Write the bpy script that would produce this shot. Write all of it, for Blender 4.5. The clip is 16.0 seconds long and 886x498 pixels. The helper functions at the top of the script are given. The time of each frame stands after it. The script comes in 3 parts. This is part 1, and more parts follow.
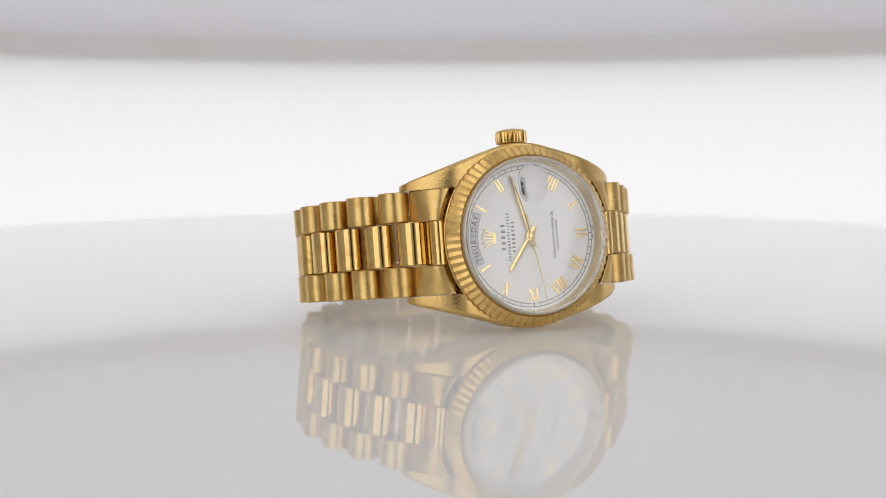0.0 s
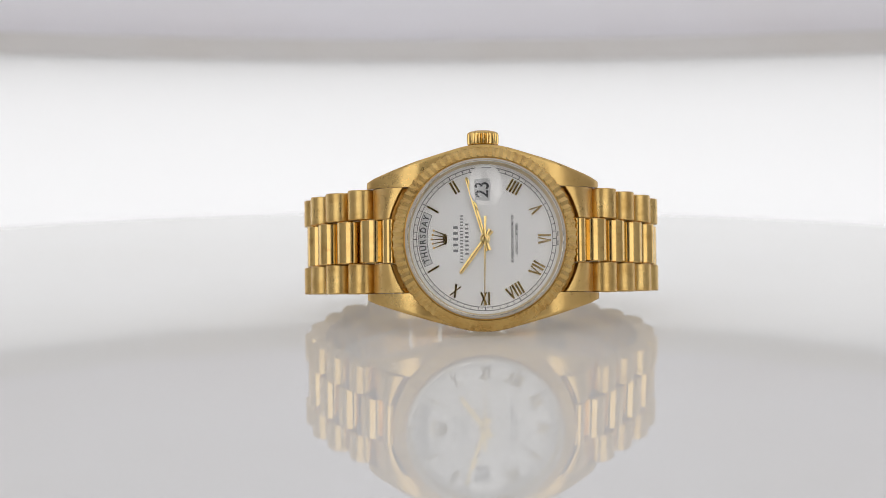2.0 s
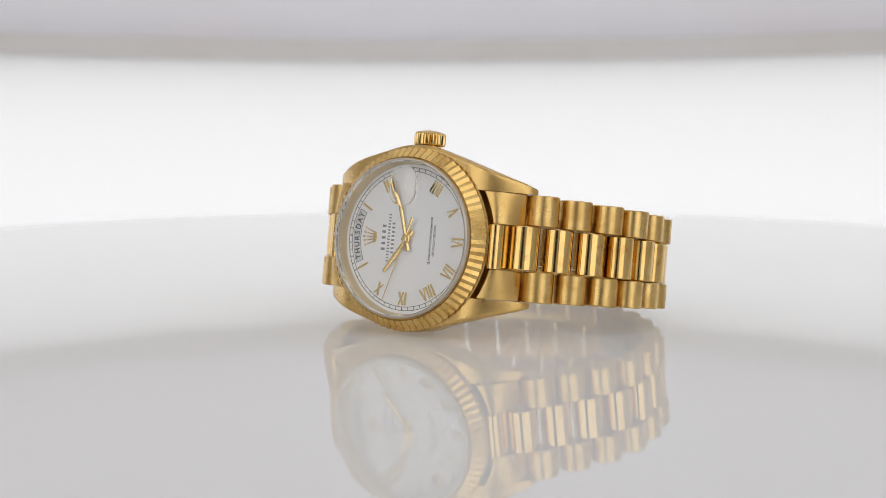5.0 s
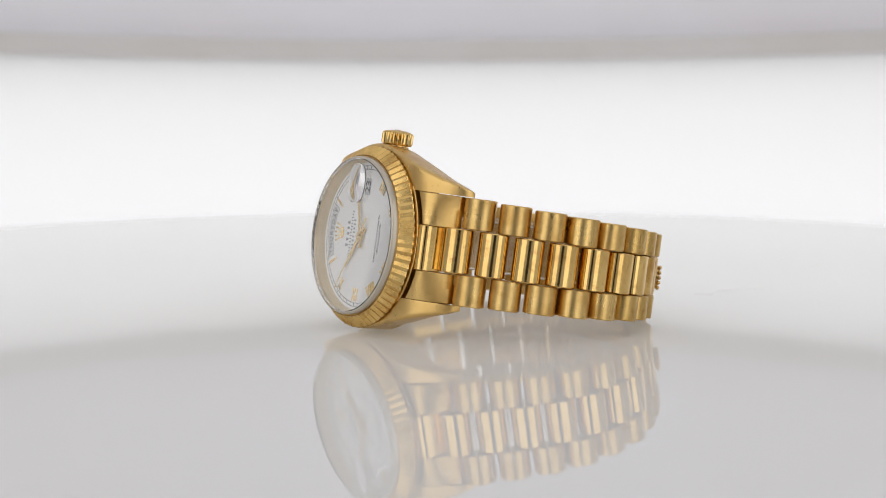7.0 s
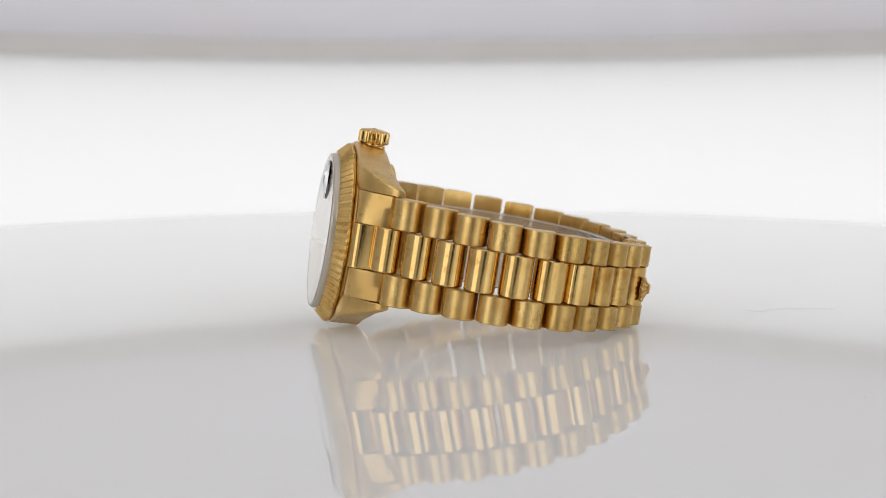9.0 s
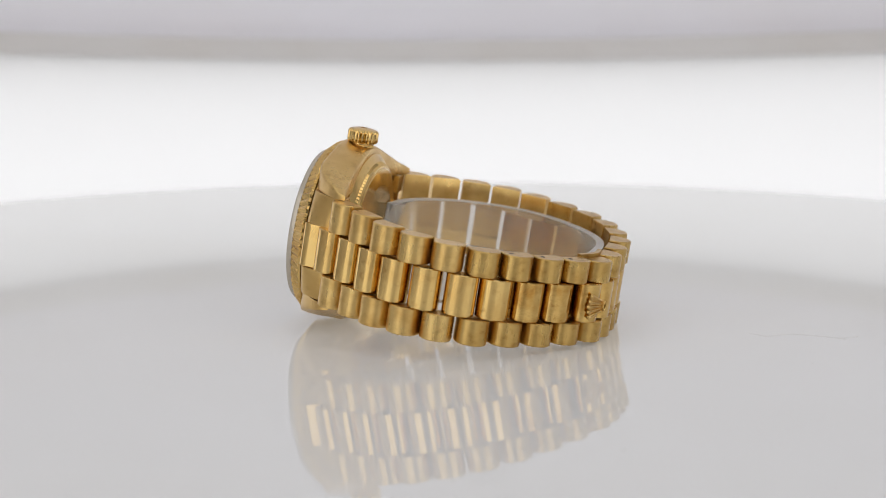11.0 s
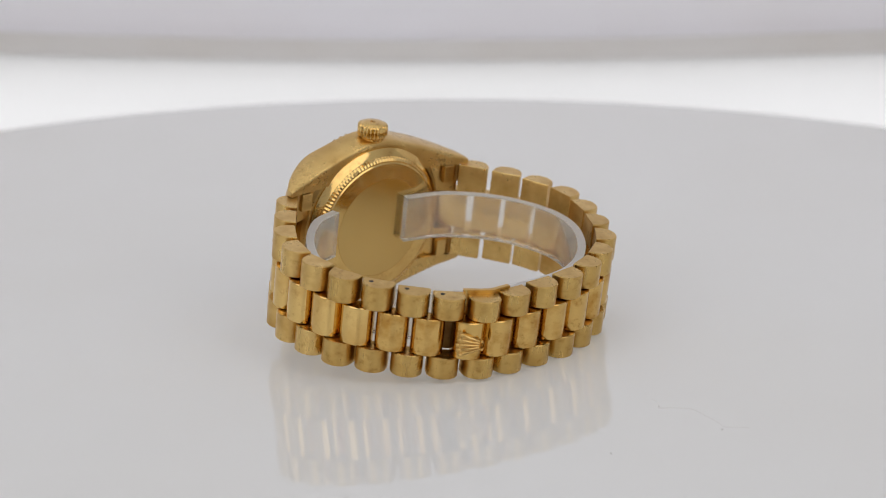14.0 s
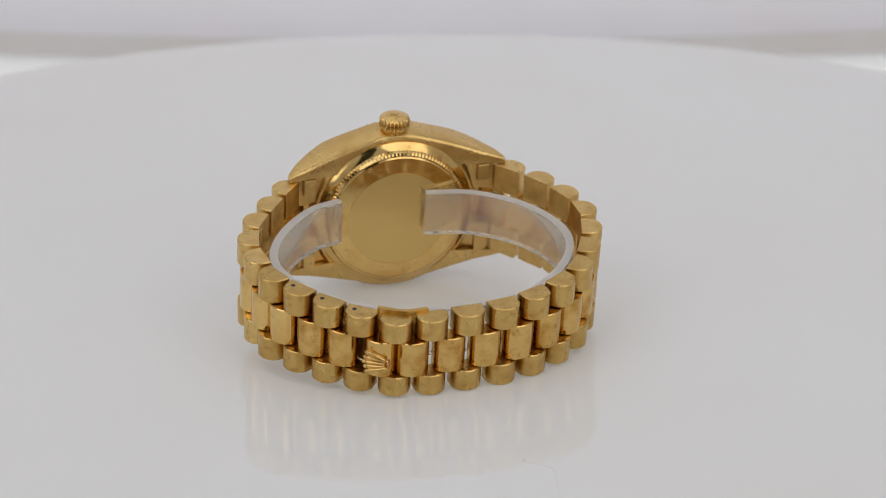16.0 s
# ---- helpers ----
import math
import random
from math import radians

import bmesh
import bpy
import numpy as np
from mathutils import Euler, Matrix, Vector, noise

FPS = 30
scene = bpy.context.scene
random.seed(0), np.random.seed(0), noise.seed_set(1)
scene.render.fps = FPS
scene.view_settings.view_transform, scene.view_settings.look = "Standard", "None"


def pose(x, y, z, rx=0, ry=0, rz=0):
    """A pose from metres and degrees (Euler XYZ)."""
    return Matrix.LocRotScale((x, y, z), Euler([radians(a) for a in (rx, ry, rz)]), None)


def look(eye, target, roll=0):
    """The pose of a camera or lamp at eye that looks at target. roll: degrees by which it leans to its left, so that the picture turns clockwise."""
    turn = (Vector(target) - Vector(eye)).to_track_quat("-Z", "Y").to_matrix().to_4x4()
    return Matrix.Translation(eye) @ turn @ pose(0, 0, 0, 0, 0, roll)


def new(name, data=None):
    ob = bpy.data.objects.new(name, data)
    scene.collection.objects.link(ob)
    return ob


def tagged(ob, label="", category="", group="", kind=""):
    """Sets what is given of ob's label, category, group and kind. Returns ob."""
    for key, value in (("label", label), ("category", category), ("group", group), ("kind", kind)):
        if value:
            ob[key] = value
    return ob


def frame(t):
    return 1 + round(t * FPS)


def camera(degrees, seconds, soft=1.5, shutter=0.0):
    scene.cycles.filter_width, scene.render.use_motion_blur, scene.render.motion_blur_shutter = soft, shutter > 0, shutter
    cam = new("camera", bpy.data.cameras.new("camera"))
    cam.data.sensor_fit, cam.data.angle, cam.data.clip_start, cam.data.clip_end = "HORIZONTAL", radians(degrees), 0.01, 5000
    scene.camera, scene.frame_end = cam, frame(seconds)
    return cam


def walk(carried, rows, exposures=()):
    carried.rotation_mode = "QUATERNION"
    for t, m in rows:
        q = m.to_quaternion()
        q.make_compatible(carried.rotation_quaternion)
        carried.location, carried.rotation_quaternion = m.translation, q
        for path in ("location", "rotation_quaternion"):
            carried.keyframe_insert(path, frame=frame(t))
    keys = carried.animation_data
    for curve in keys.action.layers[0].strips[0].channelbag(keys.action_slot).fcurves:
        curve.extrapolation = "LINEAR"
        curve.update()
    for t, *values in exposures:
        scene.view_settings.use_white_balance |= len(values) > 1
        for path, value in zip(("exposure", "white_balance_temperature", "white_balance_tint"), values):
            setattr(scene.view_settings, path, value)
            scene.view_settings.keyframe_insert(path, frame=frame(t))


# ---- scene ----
cam = camera(23.73, 16.0, soft=0.85)
cam.data.dof.use_dof = True
cam.data.dof.focus_distance = 0.39
cam.data.dof.aperture_fstop = 21.0
EYE = pose(-0.0008, -0.4115, 0.0628, 83.15, 0, 0) @ pose(0, 0, 0, 0, 0, -0.13)
walk(cam, [(0.0, EYE), (16.0, EYE)])

# ---- light ----
world = bpy.data.worlds.new("studio")
scene.world = world
world.use_nodes = True
world.node_tree.nodes["Background"].inputs["Color"].default_value = (0.93, 0.95, 1.0, 1)
world.node_tree.nodes["Background"].inputs["Strength"].default_value = 0.06
scene.view_settings.exposure = -0.13


def area_lamp(name, eye, target, sx, sy, power, colour=(1, 1, 1)):
    data = bpy.data.lights.new(name, "AREA")
    data.shape, data.size, data.size_y, data.energy, data.color = "RECTANGLE", sx, sy, power, colour
    ob = new(name, data)
    ob.matrix_world = look(eye, target)
    return ob


area_lamp("overhead_softbox", (0, 0.02, 0.56), (0, 0, 0), 0.55, 0.5, 0.38, (0.98, 0.99, 1.0))
area_lamp("front_softbox", (-0.36, -0.44, 0.24), (0, 0, 0.04), 0.6, 0.7, 1.55, (1.0, 0.99, 0.968))
area_lamp("front_softbox", (0.36, -0.44, 0.24), (0, 0, 0.04), 0.6, 0.7, 1.55, (1.0, 0.99, 0.968))


# ---- materials ----
def material(name, colour, rough=0.5, metal=0.0, **sockets):
    m = bpy.data.materials.new(name)
    m.use_nodes = True
    b = m.node_tree.nodes["Principled BSDF"]
    b.inputs["Base Color"].default_value = (*colour, 1)
    b.inputs["Roughness"].default_value = rough
    b.inputs["Metallic"].default_value = metal
    for k, val in sockets.items():
        b.inputs[k.replace("_", " ")].default_value = val
    return m


def add(m, kind, **values):
    n = m.node_tree.nodes.new(kind)
    for k, val in values.items():
        n.inputs[k.replace("_", " ")].default_value = val
    return n


def wear(m, fine, coarse, rough_low, rough_high, bump, stretch=(1, 1, 1), tint=0.12, spots=0.0):
    """Grain, smudges and slight colour change at two scales, in object space."""
    t = m.node_tree
    b = t.nodes["Principled BSDF"]
    base = tuple(b.inputs["Base Color"].default_value)
    co = add(m, "ShaderNodeTexCoord")
    sc = add(m, "ShaderNodeMapping", Scale=stretch)
    t.links.new(co.outputs["Object"], sc.inputs["Vector"])
    grain = add(m, "ShaderNodeTexNoise", Scale=fine, Detail=5.0, Roughness=0.65)
    smudge = add(m, "ShaderNodeTexNoise", Scale=coarse, Detail=3.0, Roughness=0.55)
    t.links.new(sc.outputs["Vector"], grain.inputs["Vector"])
    t.links.new(co.outputs["Object"], smudge.inputs["Vector"])
    mix = add(m, "ShaderNodeMath")
    mix.operation = "MULTIPLY"
    t.links.new(grain.outputs["Fac"], mix.inputs[0])
    t.links.new(smudge.outputs["Fac"], mix.inputs[1])
    rr = add(m, "ShaderNodeMapRange", From_Min=0.12, From_Max=0.42, To_Min=rough_low, To_Max=rough_high)
    t.links.new(mix.outputs[0], rr.inputs["Value"])
    t.links.new(rr.outputs["Result"], b.inputs["Roughness"])
    col = add(m, "ShaderNodeMix")
    col.data_type = "RGBA"
    col.inputs["A"].default_value = base
    col.inputs["B"].default_value = (base[0] * (1 - tint), base[1] * (1 - 1.5 * tint), base[2] * (1 - 2.2 * tint), 1)
    ramp = add(m, "ShaderNodeMapRange", From_Min=0.42, From_Max=0.68, To_Min=0.0, To_Max=1.0)
    t.links.new(smudge.outputs["Fac"], ramp.inputs["Value"])
    t.links.new(ramp.outputs["Result"], col.inputs["Factor"])
    last = col
    if spots:
        speck = add(m, "ShaderNodeTexNoise", Scale=520.0, Detail=6.0, Roughness=0.7)
        t.links.new(co.outputs["Object"], speck.inputs["Vector"])
        lim = add(m, "ShaderNodeMapRange", From_Min=0.56, From_Max=0.70, To_Min=0.0, To_Max=spots)
        t.links.new(speck.outputs["Fac"], lim.inputs["Value"])
        last = add(m, "ShaderNodeMix")
        last.data_type = "RGBA"
        t.links.new(lim.outputs["Result"], last.inputs["Factor"])
        t.links.new(col.outputs["Result"], last.inputs["A"])
        last.inputs["B"].default_value = (base[0] * 0.5, base[1] * 0.36, base[2] * 0.22, 1)
    t.links.new(last.outputs["Result"], b.inputs["Base Color"])
    if bump:
        bp = add(m, "ShaderNodeBump", Strength=bump, Distance=0.0001)
        t.links.new(grain.outputs["Fac"], bp.inputs["Height"])
        t.links.new(bp.outputs["Normal"], b.inputs["Normal"])
    return m


GOLD = (0.785, 0.535, 0.195)
polished = wear(material("polished_gold", (0.81, 0.56, 0.21), 0.1, 1.0), 900, 160, 0.06, 0.18, 0.06, tint=0.14, spots=0.5)
brushed = wear(material("brushed_gold", (0.745, 0.515, 0.195), 0.3, 1.0), 1500, 220, 0.25, 0.39, 0.19, (1, 0.06, 1), tint=0.18, spots=0.42)
satin = wear(material("satin_gold", (0.72, 0.49, 0.184), 0.25, 1.0), 1200, 120, 0.25, 0.37, 0.12, tint=0.12, spots=0.35)
plate_gold = wear(material("plate_gold", (0.70, 0.485, 0.18), 0.2, 1.0), 1600, 60, 0.15, 0.22, 0.08, (1, 0.1, 1), tint=0.04)
# clasp-side golds: worn, and darkened in colour since their links came out too bright
worn = wear(material("worn_gold", (0.72, 0.475, 0.16), 0.2, 1.0), 700, 300, 0.07, 0.25, 0.5, tint=0.26, spots=0.75)
worn_dark_brushed = wear(material("worn_dark_brushed_gold", (0.64, 0.43, 0.148), 0.3, 1.0), 1500, 260, 0.25, 0.36, 0.2, (1, 0.06, 1), tint=0.13, spots=0.42)
# dark colour for the plate that stands for shade in the clasp gap
gap_shade = wear(material("gap_shade_gold", (0.22, 0.125, 0.04), 0.5, 0.8), 900, 300, 0.45, 0.6, 0.1, tint=0.3)
bezel_gold = wear(material("bezel_gold", GOLD, 0.2, 1.0), 900, 200, 0.18, 0.31, 0.2, tint=0.16, spots=0.5)
shiny = material("bright_gold", (0.86, 0.64, 0.28), 0.12, 1.0)
dial_white = wear(material("dial_white", (0.89, 0.885, 0.885), 0.35, 0.0), 2500, 90, 0.28, 0.4, 0.02, tint=0.01)
ink = material("black_print", (0.03, 0.03, 0.035), 0.5)
grey_ink = material("grey_print", (0.11, 0.11, 0.125), 0.5)
pale_ink = material("pale_print", (0.24, 0.24, 0.25), 0.5)
disc_grey = material("calendar_grey", (0.55, 0.55, 0.56), 0.5)
dark = material("pin_hole_shade", (0.02, 0.013, 0.006), 0.6)
glass = material("sapphire_glass", (1, 1, 1), 0.0, 0.0, IOR=1.6, Transmission_Weight=1.0)
rim_opaque = material("crystal_edge", (0.55, 0.49, 0.40), 0.25, 0.4, IOR=1.6)
plastic = wear(material("clear_plastic", (0.97, 0.94, 0.89), 0.2, 0.0, IOR=1.28, Transmission_Weight=0.9), 60, 30, 0.18, 0.22, 0.0, tint=0.01)
frosted = material("frosted_plastic", (0.80, 0.78, 0.76), 0.4, 0.0, IOR=1.4, Transmission_Weight=0.6)
# emission added to the disc stands in for light from below; no lamp there
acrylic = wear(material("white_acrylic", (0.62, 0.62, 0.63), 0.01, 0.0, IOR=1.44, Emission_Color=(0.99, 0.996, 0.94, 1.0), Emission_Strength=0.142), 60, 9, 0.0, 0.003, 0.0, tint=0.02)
band_grey = wear(material("band_grey", (0.72, 0.70, 0.685), 0.6, 0.0), 300, 20, 0.5, 0.7, 0.02, tint=0.03)
wall_white = wear(material("white_fabric", (0.70, 0.695, 0.715), 0.7, 0.0), 400, 12, 0.6, 0.8, 0.05, tint=0.02)


def glow(name, colour, strength):
    m = material(name, (0.8, 0.8, 0.8), 0.6)
    b = m.node_tree.nodes["Principled BSDF"]
    b.inputs["Emission Color"].default_value = (*colour, 1)
    b.inputs["Emission Strength"].default_value = strength
    return m


def painted_falloff(m, low, high, rise, strengths):
    """Paints light fall-off into a diffuser's glow, which dims towards its bowed upper edge."""
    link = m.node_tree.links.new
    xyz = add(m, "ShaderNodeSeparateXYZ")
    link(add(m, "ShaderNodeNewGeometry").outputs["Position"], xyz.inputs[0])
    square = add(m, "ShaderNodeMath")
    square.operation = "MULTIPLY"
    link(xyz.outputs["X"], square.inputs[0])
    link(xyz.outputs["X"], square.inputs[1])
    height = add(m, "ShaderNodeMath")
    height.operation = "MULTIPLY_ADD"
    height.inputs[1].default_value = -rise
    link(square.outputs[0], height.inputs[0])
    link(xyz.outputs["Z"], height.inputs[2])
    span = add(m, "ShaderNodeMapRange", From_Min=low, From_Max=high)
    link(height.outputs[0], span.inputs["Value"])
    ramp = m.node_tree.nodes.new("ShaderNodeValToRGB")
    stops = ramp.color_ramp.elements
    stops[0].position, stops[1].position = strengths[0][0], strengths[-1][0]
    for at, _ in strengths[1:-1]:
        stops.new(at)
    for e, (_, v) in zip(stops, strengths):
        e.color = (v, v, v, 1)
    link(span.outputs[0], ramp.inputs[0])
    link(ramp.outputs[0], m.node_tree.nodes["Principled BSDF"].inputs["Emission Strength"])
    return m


lit_panel = painted_falloff(glow("lit_diffuser", (0.98, 0.985, 1.0), 0.49), -0.02, 0.0438, 0.204,
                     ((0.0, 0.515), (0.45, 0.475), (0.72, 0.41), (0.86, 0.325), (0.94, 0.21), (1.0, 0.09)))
sheet_grey = wear(material("pale_sheet", (0.90, 0.89, 0.94), 0.7, 0.0), 400, 12, 0.6, 0.8, 0.05, tint=0.02)


# ---- mesh tools (millimetres; part() turns them into metres) ----
def part(name, bm, mat, parent=None, label="", smooth=30, bevel=0.0):
    for vert in bm.verts:
        vert.co *= 0.001
    bmesh.ops.recalc_face_normals(bm, faces=bm.faces[:])
    me = bpy.data.meshes.new(name)
    limit = radians(smooth)
    for f in bm.faces:
        f.smooth = smooth > 0
    for e in bm.edges:
        e.smooth = smooth > 0 and (len(e.link_faces) != 2 or e.calc_face_angle(0) < limit)
    bm.to_mesh(me)
    bm.free()
    me.materials.append(mat)
    ob = new(name, me)
    ob.parent = parent
    if label:
        tagged(ob, label)
    if bevel:
        mod = ob.modifiers.new("rounded", "BEVEL")
        mod.width, mod.segments, mod.limit_method, mod.angle_limit = bevel * 0.001, 2, "ANGLE", radians(35)
        mod.harden_normals = False
    return ob


def loft(bm, rings, closed=True, caps=True):
    """Skin over rings of points with equal counts."""
    vs = [[bm.verts.new(p) for p in r] for r in rings]
    n = len(vs[0])
    for a, b in zip(vs, vs[1:]):
        for i in range(n if closed else n - 1):
            j = (i + 1) % n
            bm.faces.new((a[i], a[j], b[j], b[i]))
    if caps:
        bm.faces.new(vs[0])
        bm.faces.new(vs[-1][::-1])
    return vs


def lathe(bm, profile, seg=96, ripple=0.0, flutes=0, centre=(0, 0, 0), axis="z", rippled=None, hollow=False):
    """Turn a profile of (radius, height); flutes press triangular grooves into the rippled rows."""
    rings = []
    seg = flutes * 2 if flutes else seg
    for k, (r, h) in enumerate(profile):
        ring = []
        for i in range(seg):
            a = 2 * math.pi * i / seg
            rr = r - (ripple if flutes and i % 2 and (rippled is None or k in rippled) else 0)
            x, y = rr * math.cos(a), rr * math.sin(a)
            p = (x, y, h) if axis == "z" else (x, h, -y)
            ring.append((p[0] + centre[0], p[1] + centre[1], p[2] + centre[2]))
        rings.append(ring)
    if hollow:
        for a, b in zip(rings, rings[1:] + rings[:1]):
            loft(bm, [a, b], caps=False)
        bmesh.ops.remove_doubles(bm, verts=bm.verts[:], dist=1e-5)
    else:
        loft(bm, rings)


def prism(bm, outline, z0, z1):
    loft(bm, [[(x, y, z0) for x, y in outline], [(x, y, z1) for x, y in outline]])


def box(bm, x0, x1, y0, y1, z0, z1):
    prism(bm, [(x0, y0), (x1, y0), (x1, y1), (x0, y1)], z0, z1)


def stroke(bm, a, b, w, z0, z1):
    a, b = Vector(a), Vector(b)
    n = (b - a).normalized()
    n = Vector((-n.y, n.x)) * w / 2
    prism(bm, [tuple(a + n), tuple(a - n), tuple(b - n), tuple(b + n)], z0, z1)


def spline(points, steps=24):
    """A smooth curve through the control points."""
    p = [Vector(q) for q in points]
    p = [2 * p[0] - p[1]] + p + [2 * p[-1] - p[-2]]
    out = []
    for i in range(1, len(p) - 2):
        for k in range(steps):
            u = k / steps
            out.append(0.5 * (2 * p[i] + (p[i + 1] - p[i - 1]) * u + (2 * p[i - 1] - 5 * p[i] + 4 * p[i + 1] - p[i + 2]) * u * u
                              + (3 * p[i] - p[i - 1] - 3 * p[i + 1] + p[i + 2]) * u ** 3))
    return out + [p[-2]]


class Path:
    """A flat curve (x, z) walked by its length."""

    def __init__(self, points):
        self.p = spline(points)
        self.s = [0.0]
        for a, b in zip(self.p, self.p[1:]):
            self.s.append(self.s[-1] + (b - a).length)
        self.length = self.s[-1]

    def at(self, s):
        if s < 0:
            return self.p[0] + (self.p[1] - self.p[0]).normalized() * s
        if s > self.length:
            return self.p[-1] + (self.p[-1] - self.p[-2]).normalized() * (s - self.length)
        x = float(np.interp(s, self.s, [q.x for q in self.p]))
        z = float(np.interp(s, self.s, [q.y for q in self.p]))
        return Vector((x, z))

    def frame_at(self, s):
        t = (self.at(s + 0.6) - self.at(s - 0.6)).normalized()
        return self.at(s), t, Vector((t.y, -t.x)) * -1


def lettering(name, words, size, mat, parent, x, y, z, turn=90, thick=0.02, label="", squeeze=1.0, align="CENTER", bold=0.018):
    curve = bpy.data.curves.new(name, "FONT")
    curve.body, curve.size, curve.align_x, curve.align_y, curve.extrude = words, size, align, "CENTER", thick
    curve.offset = bold * size
    tmp = new(name, curve)
    bpy.context.view_layer.update()
    me = bpy.data.meshes.new_from_object(tmp.evaluated_get(bpy.context.evaluated_depsgraph_get()))
    bpy.data.objects.remove(tmp)
    bpy.data.curves.remove(curve)
    me.transform(pose(x, y, z, 0, 0, turn) @ Matrix.Diagonal((squeeze, 1, 1, 1)))
    me.transform(Matrix.Scale(0.001, 4))
    me.materials.clear()
    me.materials.append(mat)
    ob = new(name, me)
    ob.parent = parent
    if label:
        tagged(ob, label)
    return ob


# ---- the studio box ----
def arc_wall(name, radius, a0, a1, low, high, thick, mat, label, sag=0.0, steps=72):
    """A standing curved sheet round the turntable; low and high may bow with the sideways place."""
    bm = bmesh.new()
    rings = []
    for i in range(steps + 1):
        a = radians(a0 + (a1 - a0) * i / steps)
        c, s = math.cos(a), math.sin(a)
        bow = sag * min((radius * c / 140) ** 2, 3.0)
        lo, hi = low(bow), high(bow)
        rings.append([(radius * c, radius * s, lo), (radius * c, radius * s, hi),
                      ((radius + thick) * c, (radius + thick) * s, hi), ((radius + thick) * c, (radius + thick) * s, lo)])
    loft(bm, rings)
    return tagged(part(name, bm, mat, smooth=40), label, "wall", kind="structure")


EDGE = 42.8
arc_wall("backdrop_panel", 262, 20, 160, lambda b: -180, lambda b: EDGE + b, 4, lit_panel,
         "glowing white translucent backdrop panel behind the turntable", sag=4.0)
arc_wall("wall_back", 268, 8, 172, lambda b: EDGE + b - 1.5, lambda b: 420, 5, sheet_grey,
         "pale grey upper backdrop sheet above the lit panel", sag=4.0)
# warm grey strip added to paint the darker line above the lit panel
arc_wall("edge_band_back", 259, 20, 160, lambda b: EDGE + b - 0.5, lambda b: EDGE + b + 6.0, 2, band_grey,
         "pale warm grey strip added for the darker line above the lit panel", sag=4.0)


def studio():
    for name, x0, x1, y0, y1, z0, z1, label in (
            ("wall_left", -520, -510, -620, 300, -180, 600, "white side wall of the photo box"),
            ("wall_right", 510, 520, -620, 300, -180, 600, "white side wall of the photo box"),
            ("wall_front_left", -510, -75, -620, -612, -180, 600, "white front flap of the photo box"),
            ("wall_front_right", 75, 510, -620, -612, -180, 600, "white front flap of the photo box"),
            ("wall_rear", -510, 510, 292, 300, -180, 600, "white rear wall of the photo box"),
            ("ceiling", -520, 520, -620, 300, 600, 610, "white ceiling of the photo box"),
            ("floor", -520, 520, -620, 300, -190, -180, "white floor of the photo box")):
        bm = bmesh.new()
        box(bm, x0, x1, y0, y1, z0, z1)
        tagged(part(name, bm, wall_white, smooth=0), label, "wall", kind="structure")


studio()
# unseen dark wall added to close the box behind its opening
bm = bmesh.new()
box(bm, -300, 300, -712, -704, -180, 600)
tagged(part("wall_front", bm, material("dark_closing_wall", (0.05, 0.05, 0.052), 0.8), smooth=0), "unseen dark wall added behind the opening of the photo box", "wall", kind="structure")


# ---- turntable ----
def build_turntable():
    ob = new("turntable")
    tagged(ob, "glossy white acrylic turntable disc carrying the watch", "turntable")
    bm = bmesh.new()
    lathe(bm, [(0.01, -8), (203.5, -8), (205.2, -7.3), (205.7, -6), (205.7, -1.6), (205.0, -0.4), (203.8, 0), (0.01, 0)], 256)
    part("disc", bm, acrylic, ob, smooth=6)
    bm = bmesh.new()
    lathe(bm, [(0.01, -30), (38, -30), (40, -28), (40, -8.1), (0.01, -8.1)], 64)
    part("hub", bm, material("hub_metal", (0.35, 0.35, 0.36), 0.4, 1.0), ob)
    bm = bmesh.new()
    for x, y in ((35.2, -72.0), (29.6, 103.2), (-33.5, 70.6), (-51.9, 57.8), (-41.4, 47.7)):
        bmesh.ops.create_icosphere(bm, subdivisions=1, radius=0.11, matrix=Matrix.Translation((x, y, 0.08)) @ Matrix.Diagonal((1.6, 0.9, 0.7, 1)))
    tagged(part("dust", bm, material("dust_grey", (0.4, 0.37, 0.34), 0.9), ob, "tiny specks of dust on the disc"), kind="stuff")
    # a fine curled fibre lying on the disc
    line = spline([(-40.2, 44.3), (-41.2, 45.5), (-41.3, 48.3), (-44.3, 47.9), (-47.1, 48.4), (-49.3, 51.4), (-51.5, 54.8), (-52.6, 56.5), (-56.5, 56.5)], 6)
    bm = bmesh.new()
    rings = []
    for i, p in enumerate(line):
        d = (line[min(i + 1, len(line) - 1)] - line[max(i - 1, 0)]).normalized()
        rings.append([(p.x - d.y * w, p.y + d.x * w, 0.03 + h) for w, h in ((0.024, 0.0), (0.0, 0.024), (-0.024, 0.0), (0.0, -0.02))])
    loft(bm, rings)
    part("lint_fibre", bm, material("lint_grey", (0.74, 0.72, 0.70), 0.9), ob, "fine pale lint fibre")
    return ob


# ---- watch ----
TIP_X, TIP_Y = 21.9, 11.3
CASE_R = {1: 17.8, -1: 17.25}  # crown side, far side


def case_edge(x, sy):
    """Half height of the case outline at x: round, then nearly straight to the lug tip."""
    r = CASE_R[sy]
    phi = math.atan2(TIP_Y, TIP_X) + math.acos(r / math.hypot(TIP_X, TIP_Y))
    tx, ty = r * math.cos(phi), r * math.sin(phi)
    if x <= tx:
        return math.sqrt(r * r - x * x)
    u = (x - tx) / (TIP_X - tx)
    return ty + (TIP_Y - ty) * u + 0.9 * u * (1 - u)


